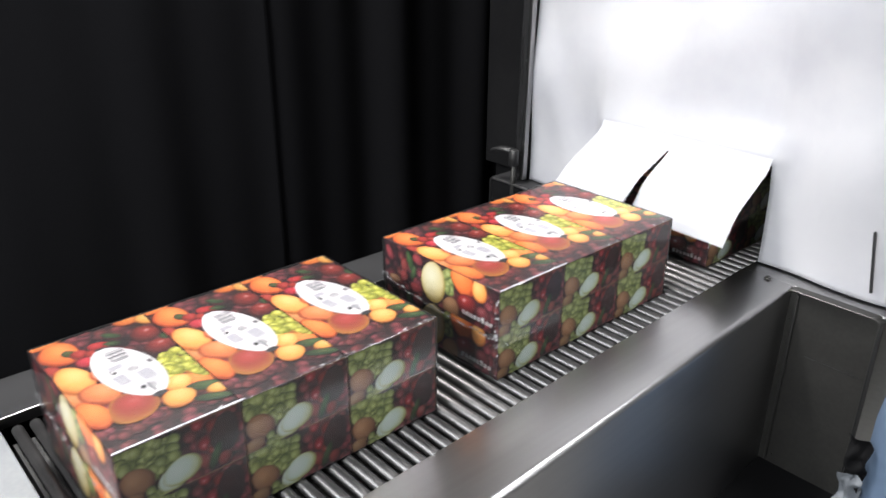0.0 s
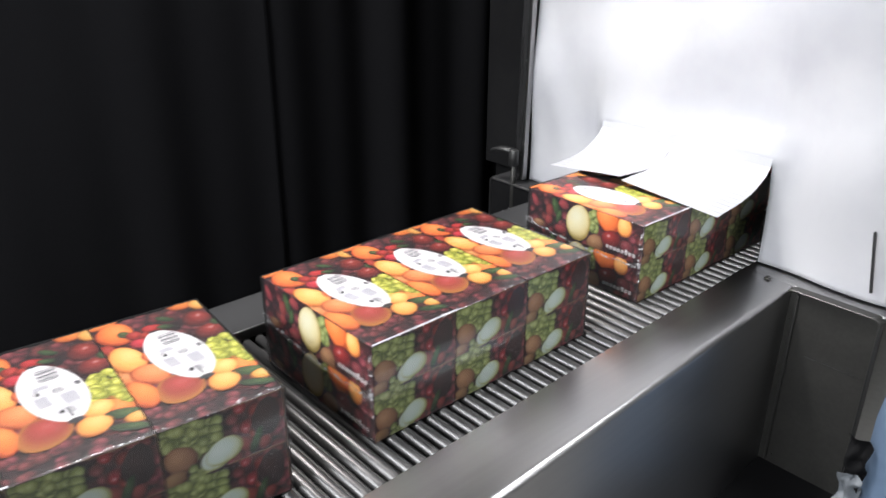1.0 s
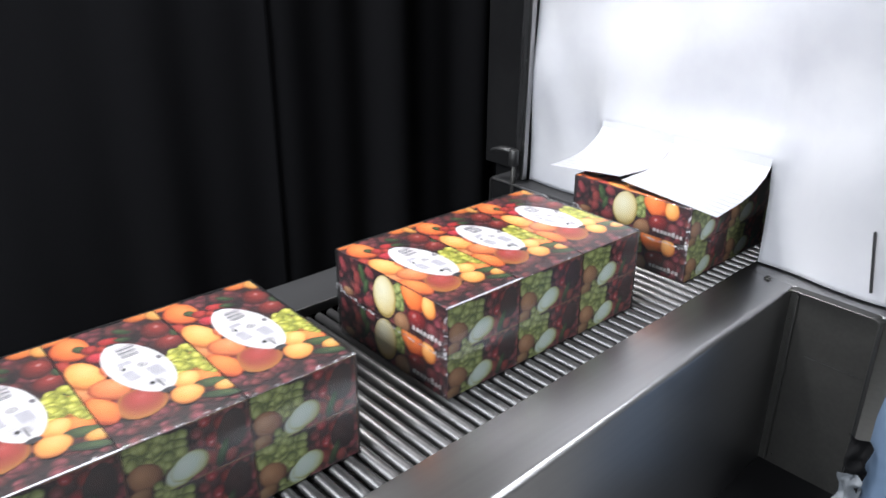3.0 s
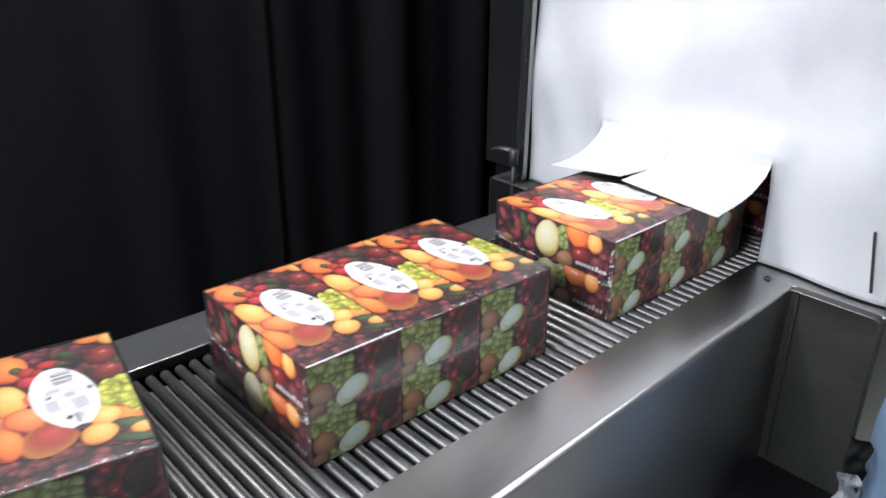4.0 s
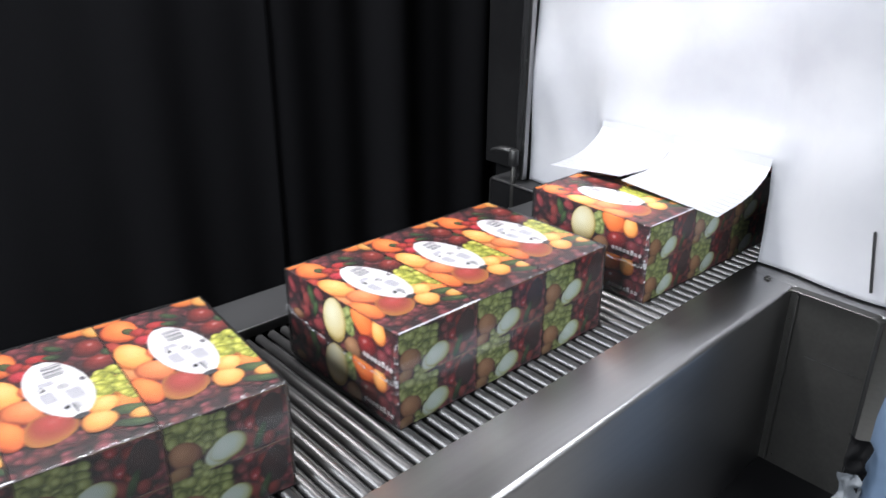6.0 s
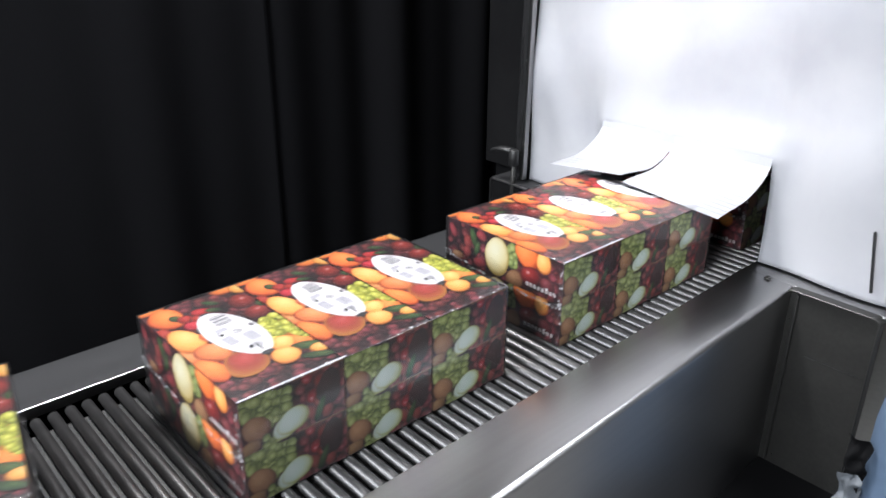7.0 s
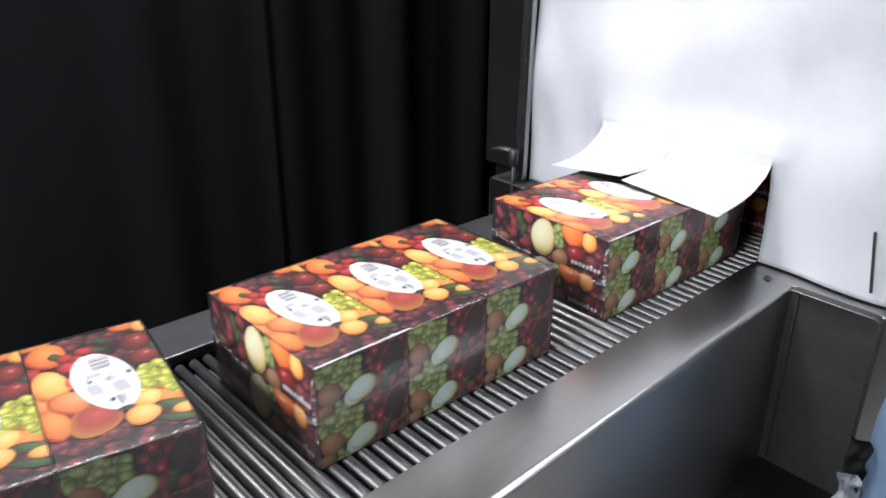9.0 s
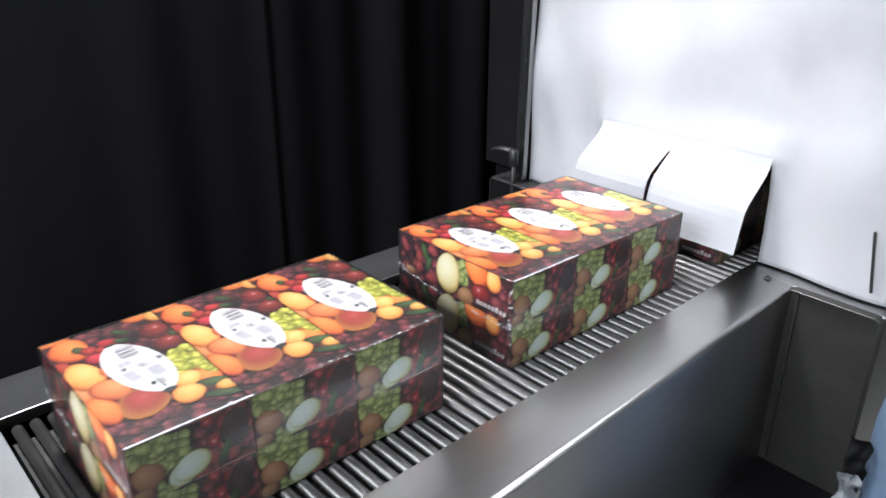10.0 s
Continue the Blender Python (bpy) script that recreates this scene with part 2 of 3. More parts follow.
def rod(radius, a, b, sides=16, bm=None, cap=0.0):
    """A round bar from a to b, its ends chamfered by cap."""
    bm = bm or bmesh.new()
    a, b = Vector(a), Vector(b)
    d = (b - a).normalized()
    q = d.to_track_quat("Z", "Y").to_matrix()
    length = (b - a).length
    rings = [(0, radius - cap), (cap, radius), (length - cap, radius), (length, radius - cap)] if cap else [(0, radius), (length, radius)]
    loops = []
    for h, r in rings:
        loops.append([bm.verts.new(a + q @ Vector((r * math.cos(2 * math.pi * i / sides), r * math.sin(2 * math.pi * i / sides), h))) for i in range(sides)])
    for lo, hi in zip(loops, loops[1:]):
        for i in range(sides):
            bm.faces.new((lo[i], lo[(i + 1) % sides], hi[(i + 1) % sides], hi[i]))
    bm.faces.new(loops[0][::-1])
    bm.faces.new(loops[-1])
    return bm


def grid_sheet(nu, nv, place):
    """A sheet of nu x nv quads; place(u, v) with u, v from 0 to 1 gives each point, or None for a hole."""
    bm = bmesh.new()
    vs = {}
    for i in range(nu + 1):
        for j in range(nv + 1):
            p = place(i / nu, j / nv)
            if p is not None:
                vs[i, j] = bm.verts.new(p)
    for i in range(nu):
        for j in range(nv):
            ks = [(i, j), (i + 1, j), (i + 1, j + 1), (i, j + 1)]
            if all(k in vs for k in ks):
                bm.faces.new([vs[k] for k in ks])
    return bm


def thicken(ob, t, offset=0.0):
    mod = ob.modifiers.new("thickness", "SOLIDIFY")
    mod.thickness, mod.offset = t, offset
    return ob


# ---- the hall ----
def hall():
    def slab(name, x0, x1, y0, y1, z0, z1, mat, label, cat):
        tagged(part(name, block(x0, x1, y0, y1, z0, z1), mat), label, cat, kind="structure")
    slab("floor", -3, 4, -4, 5, -0.1, 0, FLOOR, "grey painted concrete floor of the hall", "floor")
    slab("ceiling", -3, 4, -4, 5, 3.0, 3.1, WALL, "dark grey plain hall ceiling", "ceiling")
    slab("wall_west", -3.1, -3, -4, 5, 0, 3, WALL, "dark grey plain hall wall", "wall")
    slab("wall_east", 4, 4.1, -4, 5, 0, 3, WALL, "dark grey plain hall wall", "wall")
    slab("wall_south", -3.1, 4.1, -4.1, -4, 0, 3, WALL, "dark grey plain hall wall", "wall")
    slab("wall_north", -3.1, 4.1, 5, 5.1, 0, 3, WALL, "dark grey plain hall wall", "wall")


def drape():
    whole = thing("backdrop_drape", -0.72, 0.5, 0.0, "black cloth drape hanging in soft folds behind the conveyor", "curtain")
    bounds = (-2.2, -1.0, -0.1, 0.52, 1.3, 2.3, 3.4)
    for k, (ya, yb) in enumerate(zip(bounds, bounds[1:])):
        def place(u, v):
            y = ya + (yb + 0.04 - ya) * u
            z = 0.02 + 2.6 * v
            fold = 0.035 * math.sin(y * 23 + 1.3 * math.sin(y * 5)) + 0.02 * math.sin(y * 41 + 2) + 0.012 * math.sin(z * 3 + y * 7)
            amount = 0.12 + 0.3 * max(0.0, min(1.0, (y - 0.1) / 0.9))
            return Vector((fold * amount - 0.012 * (k % 2), y - 0.5, z))
        thicken(part("cloth_panel", grid_sheet(80, 12, place), DRAPE, whole, smooth=True), 0.003)


# ---- the roller conveyor ----
PITCH, RAD = 0.0194, 0.0066
Y_END, Y_EXIT = -0.183, 0.88


def conveyor():
    conv = thing("roller_conveyor", 0.09, 0.0, BELT, "steel roller conveyor with close small rollers and stainless side guard", "conveyor")
    ox = 0.09
    first = part("roller", rod(RAD, (-0.068 - ox, 0, 0), (0.302 - ox, 0, 0), 16, cap=0.0012), ROLLER, conv, smooth=True)
    count = 174
    for i in range(count):
        ob = first if i == 0 else new("roller", first.data)
        ob.parent = conv
        ob.location = (0, -0.167 + PITCH * i, -RAD)
        ob.rotation_euler = (0.7 * i, 0, 0)
    part("bed", block(-0.047 - ox, 0.302 - ox, -0.178, 3.2, -0.03, -0.0105), BED, conv, "dark steel bed under the rollers")
    # rail beside the roller ends, with a bright folded lip
    bm = block(-0.183 - ox, -0.0935 - ox, -1.8, 0.84, -0.012, -0.0005, 0.0012)
    block(-0.183 - ox, -0.179 - ox, -1.8, 0.84, -0.30, -0.0125, 0.001, 1, bm)
    part("side_rail", bm, RAIL, conv, "dull grey steel side rail")
    part("rail_lip", block(-0.0932 - ox, -0.0905 - ox, -1.8, 0.84, -0.014, 0.0008, 0.0007), STEEL, conv, "bright polished lip of the rail")
    # black slab put in for the shade of the gap beyond the roller ends
    part("channel", block(-0.178 - ox, -0.03 - ox, -1.8, 3.2, -0.075, -0.06), BLACK, conv, "black strip painted for the shade under the roller ends")
    # folded stainless guard: flat top, round bend, upright side
    def edge_in(y):
        return 0.2915 - 0.034 * y
    def bend(y):
        return 0.389 - 0.0475 * y
    bm = bmesh.new()
    rows, rb = [], 0.009
    for k in range(25):
        y = -1.0 + (0.842 + 1.0) * k / 24
        xi, xb = edge_in(max(y, -0.2)), bend(max(y, -0.2))
        prof = [(xi, -0.004), (xi, 0.0015), (xi + 0.0015, 0.003)]
        prof += [(xi + (xb - rb - xi) * f, 0.003) for f in (0.25, 0.5, 0.75, 1.0)]
        prof += [(xb - rb + rb * math.sin(a), 0.003 - rb + rb * math.cos(a)) for a in [radians(d) for d in (15, 30, 45, 60, 75, 90)]]
        prof += [(xb, -0.1), (xb, -0.2), (xb, -0.322), (xb - 0.002, -0.322), (xb - 0.002, -rb - 0.002), (xb - rb, -0.001), (xi + 0.003, -0.001)]
        rows.append([bm.verts.new((x - ox, y, z)) for x, z in prof])
    for a, b in zip(rows, rows[1:]):
        for i in range(len(a)):
            j = (i + 1) % len(a)
            bm.faces.new((a[i], b[i], b[j], a[j]))
    bm.faces.new(rows[0])
    bm.faces.new(rows[-1][::-1])
    bmesh.ops.recalc_face_normals(bm, faces=bm.faces)
    guard = part("side_guard", bm, GUARD, conv, "brushed stainless side guard with a rounded bend", smooth=True)
    guard.data.set_sharp_from_angle(angle=radians(35))
    x, y = 0.3105, 0.834
    bm = rod(0.0055, (x - ox, y, 0.003), (x - ox, y, 0.0062), 12, cap=0.001)
    rod(0.0032, (x - ox, y, 0.006), (x - ox, y, 0.0085), 6, bm)
    part("bolt", bm, STEEL_DARK, guard)
    bm = rod(0.003, (0.343 - ox, 0.80, -0.008), (0.3465 - ox, 0.80, -0.008), 10)
    part("screw", bm, STEEL_DARK, guard)
    for y in (-1.4, 0.7, 2.9):
        for x in (-0.12, 0.23):
            part("leg", block(x - 0.02 - ox, x + 0.02 - ox, y - 0.02, y + 0.02, -BELT, -0.03 if x > 0 else -0.075, 0.002), STEEL_DARK, conv)
    return conv


def outfeed():
    ob = part("outfeed_plate", block(-0.090, 0.31, -3.0, -0.1835, -0.012, -0.0005, 0.0015), PLATE)
    ob.location.z = BELT
    tagged(ob, "pale smooth metal plate following the end of the rollers", "plate")
    for y in (-0.4, -2.8):
        for x in (-0.06, 0.2):
            part("leg", block(x - 0.015, x + 0.015, y - 0.015, y + 0.015, -BELT, -0.012, 0.002), STEEL_DARK, ob)


# ---- the shrink tunnel ----
def ring_panel(x0, x1, z0, z1, y_front, y_back, lip, radius):
    """A rim of a pressed panel: a rounded frame, lip wide, from y_front back to y_back."""
    def outline(inset):
        r = max(radius - inset, 0.001)
        pts = []
        for cx, cz, a0 in ((x1 - inset - r, z1 - inset - r, 0), (x0 + inset + r, z1 - inset - r, 90), (x0 + inset + r, z0 + inset + r, 180), (x1 - inset - r, z0 + inset + r, 270)):
            for k in range(5):
                a = radians(a0 + 22.5 * k)
                pts.append((cx + r * math.cos(a), cz + r * math.sin(a)))
        return pts
    bm = bmesh.new()
    o, i = outline(0), outline(lip)
    rings = [[bm.verts.new((x, y, z)) for x, z in ring] for ring, y in ((o, y_back), (o, y_front + 0.001), (outline(0.001), y_front), (outline(lip - 0.001), y_front), (i, y_front + 0.001), (i, y_back))]
    for a, b in zip(rings, rings[1:]):
        for k in range(len(a)):
            j = (k + 1) % len(a)
            bm.faces.new((a[k], a[j], b[j], b[k]))
    bmesh.ops.recalc_face_normals(bm, faces=bm.faces)
    return bm


LEAN = 0.018                     # the curtain's frame stands a little out of plumb


def tunnel():
    tun = thing("shrink_tunnel", 0.1, 0.9, BELT, "stainless heat shrink tunnel with a dark inside and white exit curtain", "machine")
    o = Vector((0.1, 0.9, 0))

    def box(name, x0, x1, y0, y1, z0, z1, mat, label="", bevel=0.002, parent=tun, lean=0.0):
        bm = block(x0 - o.x, x1 - o.x, y0 - o.y, y1 - o.y, z0, z1, bevel)
        for v in bm.verts:
            v.co.x += lean * v.co.z
        return part(name, bm, mat, parent, label)
    # ledge across the exit, left and right of the rollers
    box("ledge", 0.262, 0.60, 0.846, 0.93, -0.006, 0.001, STEEL, "stainless ledge under the curtain")
    box("ledge", -0.315, -0.072, 0.842, 0.93, -0.004, 0.014, RAIL, "dull steel ledge under the curtain")
    # pressed end panels
    rim = part("end_panel", ring_panel(0.3445 - o.x, 0.4865 - o.x, -0.335, 0.0025, 0.827 - o.y, 0.8445 - o.y, 0.0028, 0.012), STEEL_DARK, tun, "recessed dull steel end panel with a folded rim")
    part("panel_face", block(0.3472 - o.x, 0.4838 - o.x, 0.838 - o.y, 0.8445 - o.y, -0.3322, -0.0003), STEEL_DARK, rim)
    part("fold", block(0.3600 - o.x, 0.3645 - o.x, 0.833 - o.y, 0.8378 - o.y, -0.318, -0.006, 0.0018, 3), STEEL_DARK, rim, "rounded fold down the panel", smooth=True)
    for x, z in ((0.3705, -0.305), (0.419, -0.3045), (0.3545, -0.053)):
        part("rivet", rod(0.0022, (x - o.x, 0.838 - o.y, z), (x - o.x, 0.836 - o.y, z), 8), STEEL_DARK, rim)
    part("scratch", block(0.389 - o.x, 0.473 - o.x, 0.8375 - o.y, 0.8378 - o.y, -0.1052, -0.1044), POST, rim, "pale scratch across the panel")
    rim2 = part("end_panel", ring_panel(-0.318 - o.x, -0.155 - o.x, -0.318, 0.0130, 0.8365 - o.y, 0.8415 - o.y, 0.0035, 0.008), STEEL, tun, "dark end panel with a bright folded rim")
    part("panel_face", block(-0.316 - o.x, -0.157 - o.x, 0.8385 - o.y, 0.8412 - o.y, -0.316, 0.0105), BLACK, rim2)
    # posts, and the housing round the hot chamber, its unseen walls keeping light out
    post = box("frame_post", -0.2775, -0.2515, 0.868, 0.905, 0.014, 0.75, POST, "dull steel post beside the curtain", lean=LEAN)
    box("post_lip", -0.2512, -0.2445, 0.860, 0.872, 0.018, 0.75, STEEL, "pale folded edge of the post", 0.001, post, LEAN)
    for z in (0.07, 0.262, 0.49):
        part("screw", rod(0.003, (-0.2560 + LEAN * z - o.x, 0.868 - o.y, z), (-0.2560 + LEAN * z - o.x, 0.8650 - o.y, z), 10), STEEL, post)
    post = box("frame_post", 0.478, 0.515, 0.868, 0.905, 0.001, 0.75, STEEL_DARK, "dull steel post beside the curtain")
    box("post_lip", 0.4535, 0.4570, 0.862, 0.868, 0.022, 0.115, PLASTIC, "dark strip along the post", 0.001, post, -0.15)
    box("side_wall", -0.40, -0.33, 0.94, 3.3, -0.5, 0.9, BLACK, "dark tunnel wall")
    box("side_wall", 0.53, 0.60, 0.94, 3.3, -0.02, 0.9, BLACK, "dark tunnel wall")
    box("front_wall", -0.40, -0.281, 0.906, 0.94, 0.016, 0.9, BLACK, "dark front beside the post")
    box("front_wall", 0.516, 0.60, 0.906, 0.94, 0.002, 0.9, STEEL_DARK, "dull steel front beside the post")
    box("lintel", -0.40, 0.60, 0.87, 0.94, 0.7505, 0.9, STEEL_DARK, "steel lintel over the curtain")
    box("roof", -0.40, 0.60, 0.94, 3.3, 0.9, 0.96, BLACK, "dark tunnel roof")
    box("back_wall", -0.33, 0.53, 3.25, 3.3, 0.13, 0.9, BLACK, "dark tunnel back")
    box("deck", 0.10, 0.50, -0.6, 0.95, -0.36, -0.322, BLACK, "black base deck of the machine")
    for x in (0.14, 0.46):
        for y in (-0.5, 0.9):
            box("foot", x - 0.03, x + 0.03, y - 0.03, y + 0.03, -BELT, -0.36, BLACK)
    box("leg", -0.38, -0.34, 1.0, 1.05, -BELT, -0.5, BLACK)
    box("leg", 0.55, 0.59, 1.3, 1.35, -BELT, -0.02, BLACK)
    # clamp lever with its threaded rod on the left ledge
    cx, cy = -0.2535, 0.853
    stem = part("clamp_rod", rod(0.0052, (cx - o.x, cy - 0.012 - o.y, -0.045), (cx - o.x, cy - 0.012 - o.y, 0.052), 14, cap=0.001), STEEL_DARK, tun, "steel clamp rod", smooth=True)
    bm = rod(0.0105, (cx - o.x, cy - 0.012 - o.y, 0.052), (cx - o.x, cy - 0.012 - o.y, 0.086), 14, cap=0.002)
    part("hub", bm, PLASTIC, stem, "black hub", smooth=True)
    bm = bmesh.new()
    rings = []
    for k in range(9):
        f = k / 8
        c = Vector((cx - 0.002 - 0.052 * f - o.x, cy - 0.012 - 0.012 * f - o.y, 0.081 + 0.004 * math.sin(f * 3.0) - 0.006 * f * f))
        w, h = 0.0085 - 0.002 * f + 0.003 * math.sin(f * math.pi), 0.0065 - 0.0025 * f
        if k == 8:
            w, h = w * 0.5, h * 0.5
        rings.append([bm.verts.new(c + Vector((0, w * math.cos(a), h * math.sin(a)))) for a in [2 * math.pi * i / 10 for i in range(10)]])
    for a, b in zip(rings, rings[1:]):
        for i in range(10):
            bm.faces.new((a[i], a[(i + 1) % 10], b[(i + 1) % 10], b[i]))
    bm.faces.new(rings[0][::-1])
    bm.faces.new(rings[-1])
    bmesh.ops.recalc_face_normals(bm, faces=bm.faces)
    part("lever", bm, PLASTIC, stem, "black plastic clamp lever", smooth=True)
    bm = rod(0.009, (cx - o.x, cy - 0.012 - o.y, -0.049), (cx - o.x, cy - 0.012 - o.y, -0.041), 6)
    part("nut", bm, STEEL, stem)
    bm = rod(0.004, (-0.275 - o.x, 0.8415 - o.y, -0.055), (-0.275 - o.x, 0.8365 - o.y, -0.055), 6)
    part("bolt", bm, STEEL, rim2)


HINGE = 0.179
FLAP_X = ((-0.060, 0.0929), (0.0931, 0.2675))


def exit_curtain():
    x0, x1, z1 = -0.2525, 0.476, 0.75

    def bulge(x, z):
        e = 0.006 * math.sin(x * 17 + 1) * math.exp(-((z - 0.1) / 0.2) ** 2)
        e += 0.004 * math.sin(x * 31 + z * 12) + 0.003 * math.sin(z * 26 - x * 9)
        e += 0.010 * math.exp(-((x - 0.10) / 0.16) ** 2 - ((z - 0.20) / 0.10) ** 2)
        e += 0.007 * math.exp(-((x + 0.16) / 0.035) ** 2 - ((z - 0.10) / 0.09) ** 2) - 0.006 * math.exp(-((x + 0.10) / 0.03) ** 2 - ((z - 0.20) / 0.10) ** 2)
        e += 0.006 * math.exp(-((x - 0.37) / 0.05) ** 2 - ((z - 0.08) / 0.12) ** 2) + 0.002 * math.sin(x * 55 + z * 30) * math.exp(-((x + 0.2) / 0.08) ** 2)
        return e

    left, right = FLAP_X[0][0], FLAP_X[1][1]
    xs = [x0 + (left - x0) * i / 26 for i in range(26)] + [left + (right - left) * i / 44 for i in range(44)] + [right + (x1 - right) * i / 28 for i in range(29)]
    zs = [0.0165 + (HINGE - 0.0165) * i / 22 for i in range(22)] + [HINGE + (z1 - HINGE) * i / 70 for i in range(71)]
    nu, nv = len(xs) - 1, len(zs) - 1

    def place(u, v):
        x, z = xs[round(u * nu)], zs[round(v * nv)]
        if left + 1e-6 < x < right - 1e-6 and z < HINGE - 0.010:
            return None
        e = bulge(x, z)
        inside = max(0.0, min(1.0, (min(x - left, right - x) + 0.03) / 0.03)) * max(0.0, 1 - abs(z - HINGE) / 0.05)
        e += (0.009 - e) * inside
        if left <= x <= right and z >= HINGE - 1e-6:
            e -= 0.013 * (1 - max(0.0, 1 - (z - HINGE) / 0.075) ** 2) * min(1.0, min(x - left, right - x) / 0.05)
        if left < x < right and z < HINGE - 1e-6:
            e -= 0.004
        foot = 0.0165 if x < 0 else 0.004
        z = foot + (z - 0.0165) / (HINGE - 0.0165) * (HINGE - foot) if z < HINGE else z
        x += LEAN * z * max(0.0, (left - x) / (left - x0)) + 0.006 * max(0.0, (left - x) / (left - x0))
        return Vector((x, Y_EXIT - e, z))
    ob = part("exit_curtain", grid_sheet(nu, nv, place), CLOTH, smooth=True)
    ob.location.z = BELT
    thicken(ob, 0.0005)
    tagged(ob, "white coated cloth curtain with creases over the tunnel exit", "curtain")


STRIPS, FLAP_LEN = 12, 0.166
flaps = []


def curtain_flaps():
    for k, (xa, xb) in enumerate(FLAP_X):
        fl = thing("curtain_flap", (xa + xb) / 2, Y_EXIT - 0.0084, BELT + HINGE + 0.003, "white cloth exit flap lifted by the passing packs", "curtain flap", "flaps of the exit curtain")
        w, h = (xb - xa) / 2, FLAP_LEN / STRIPS
        pieces, upper, lower = [], None, None
        slit = 0.0 if k else 0.0022      # the slit between the flaps opens below the first strips
        for i in range(STRIPS):
            if i == 0:
                ob = part("strip", block(-w, w, -0.00025, 0.00025, -h - 0.0010, 0.0004), CLOTH, fl)
                upper = ob.data
            elif i == 2:
                ob = part("strip", block(-w, w - slit, -0.00025, 0.00025, -h - 0.0010, 0.0004), CLOTH, fl)
                lower = ob.data
            else:
                ob = new("strip", upper if i < 2 else lower)
                ob.parent = fl
            pieces.append(ob)
        flaps.append((fl, pieces))


# ---- the wrapped packs of tissue boxes ----
PW, PL, PH = 0.2242, 0.36, 0.1227
BW, BL, BH = PW - 0.0004, PL / 3 - 0.0014, PH / 2 - 0.0005


class Print:
    """Flat printed shapes on one face of a box, cut off at its edges."""

    def __init__(self, width, height, place):
        self.bm, self.w, self.h, self.place = bmesh.new(), width, height, place
        self.uv = self.bm.loops.layers.uv.new("UVMap")
        self.mats, self.level = [], 0
        self.rng = random.Random(5)

    def clip(self, poly):
        for axis, limit, sign in ((0, 0.0, 1), (0, self.w, -1), (1, 0.0, 1), (1, self.h, -1)):
            outp = []
            for a, b in zip(poly, poly[1:] + poly[:1]):
                da, db = sign * (a[axis] - limit), sign * (b[axis] - limit)
                if da >= 0:
                    outp.append(a)
                if da * db < 0:
                    f = da / (da - db)
                    outp.append(tuple(p + (q - p) * f for p, q in zip(a, b)))
            poly = outp
            if len(poly) < 3:
                return []
        return poly

    def add(self, mat, poly):
        poly = self.clip(poly)
        if not poly:
            return
        if mat not in self.mats:
            self.mats.append(mat)
        self.level += 1
        d = 0.0001 + 0.000006 * self.level
        face = self.bm.faces.new([self.bm.verts.new(self.place(p[0], p[1], d)) for p in poly])
        face.material_index = self.mats.index(mat)
        for loop, p in zip(face.loops, poly):
            loop[self.uv].uv = (p[2], p[3])

    def oval(self, mat, u, v, ru, rv, turn=0.0, lumps=0.085, power=1.0):
        """An uneven oval; all sizes in millimetres."""
        ph, c, s = self.rng.uniform(0, 6), math.cos(radians(turn)), math.sin(radians(turn))
        pts = []
        for k in range(22):
            a = 2 * math.pi * k / 22
            x, y = math.cos(a), math.sin(a)
            y = math.copysign(abs(y) ** power, y)
            r = 1 + lumps * math.sin(2 * a + ph) + 0.5 * lumps * math.sin(3 * a + 2 * ph)
            px, py = ru * x * r, rv * y * r
            pts.append(((u + c * px - s * py) / 1000, (v + s * px + c * py) / 1000, x, y))
        self.add(INK[mat] if isinstance(mat, str) else mat, pts)

    def bar(self, mat, u0, u1, v0, v1, turn=0.0):
        cu, cv, c, s = (u0 + u1) / 2, (v0 + v1) / 2, math.cos(radians(turn)), math.sin(radians(turn))
        pts = []
        for a, b in ((u0, v0), (u1, v0), (u1, v1), (u0, v1)):
            x, y = a - cu, b - cv
            pts.append(((cu + c * x - s * y) / 1000, (cv + s * x + c * y) / 1000, 0, 0))
        self.add(mat, pts)

    def cluster(self, mat, u0, u1, v0, v1, r, count):
        for _ in range(count):
            q = r * self.rng.uniform(0.75, 1.2)
            self.oval(mat, self.rng.uniform(u0, u1), self.rng.uniform(v0, v1), q, q * self.rng.uniform(0.85, 1.1), self.rng.uniform(0, 180), 0.04)

    def done(self, name, parent, label):
        return part(name, self.bm, self.mats, parent, label)


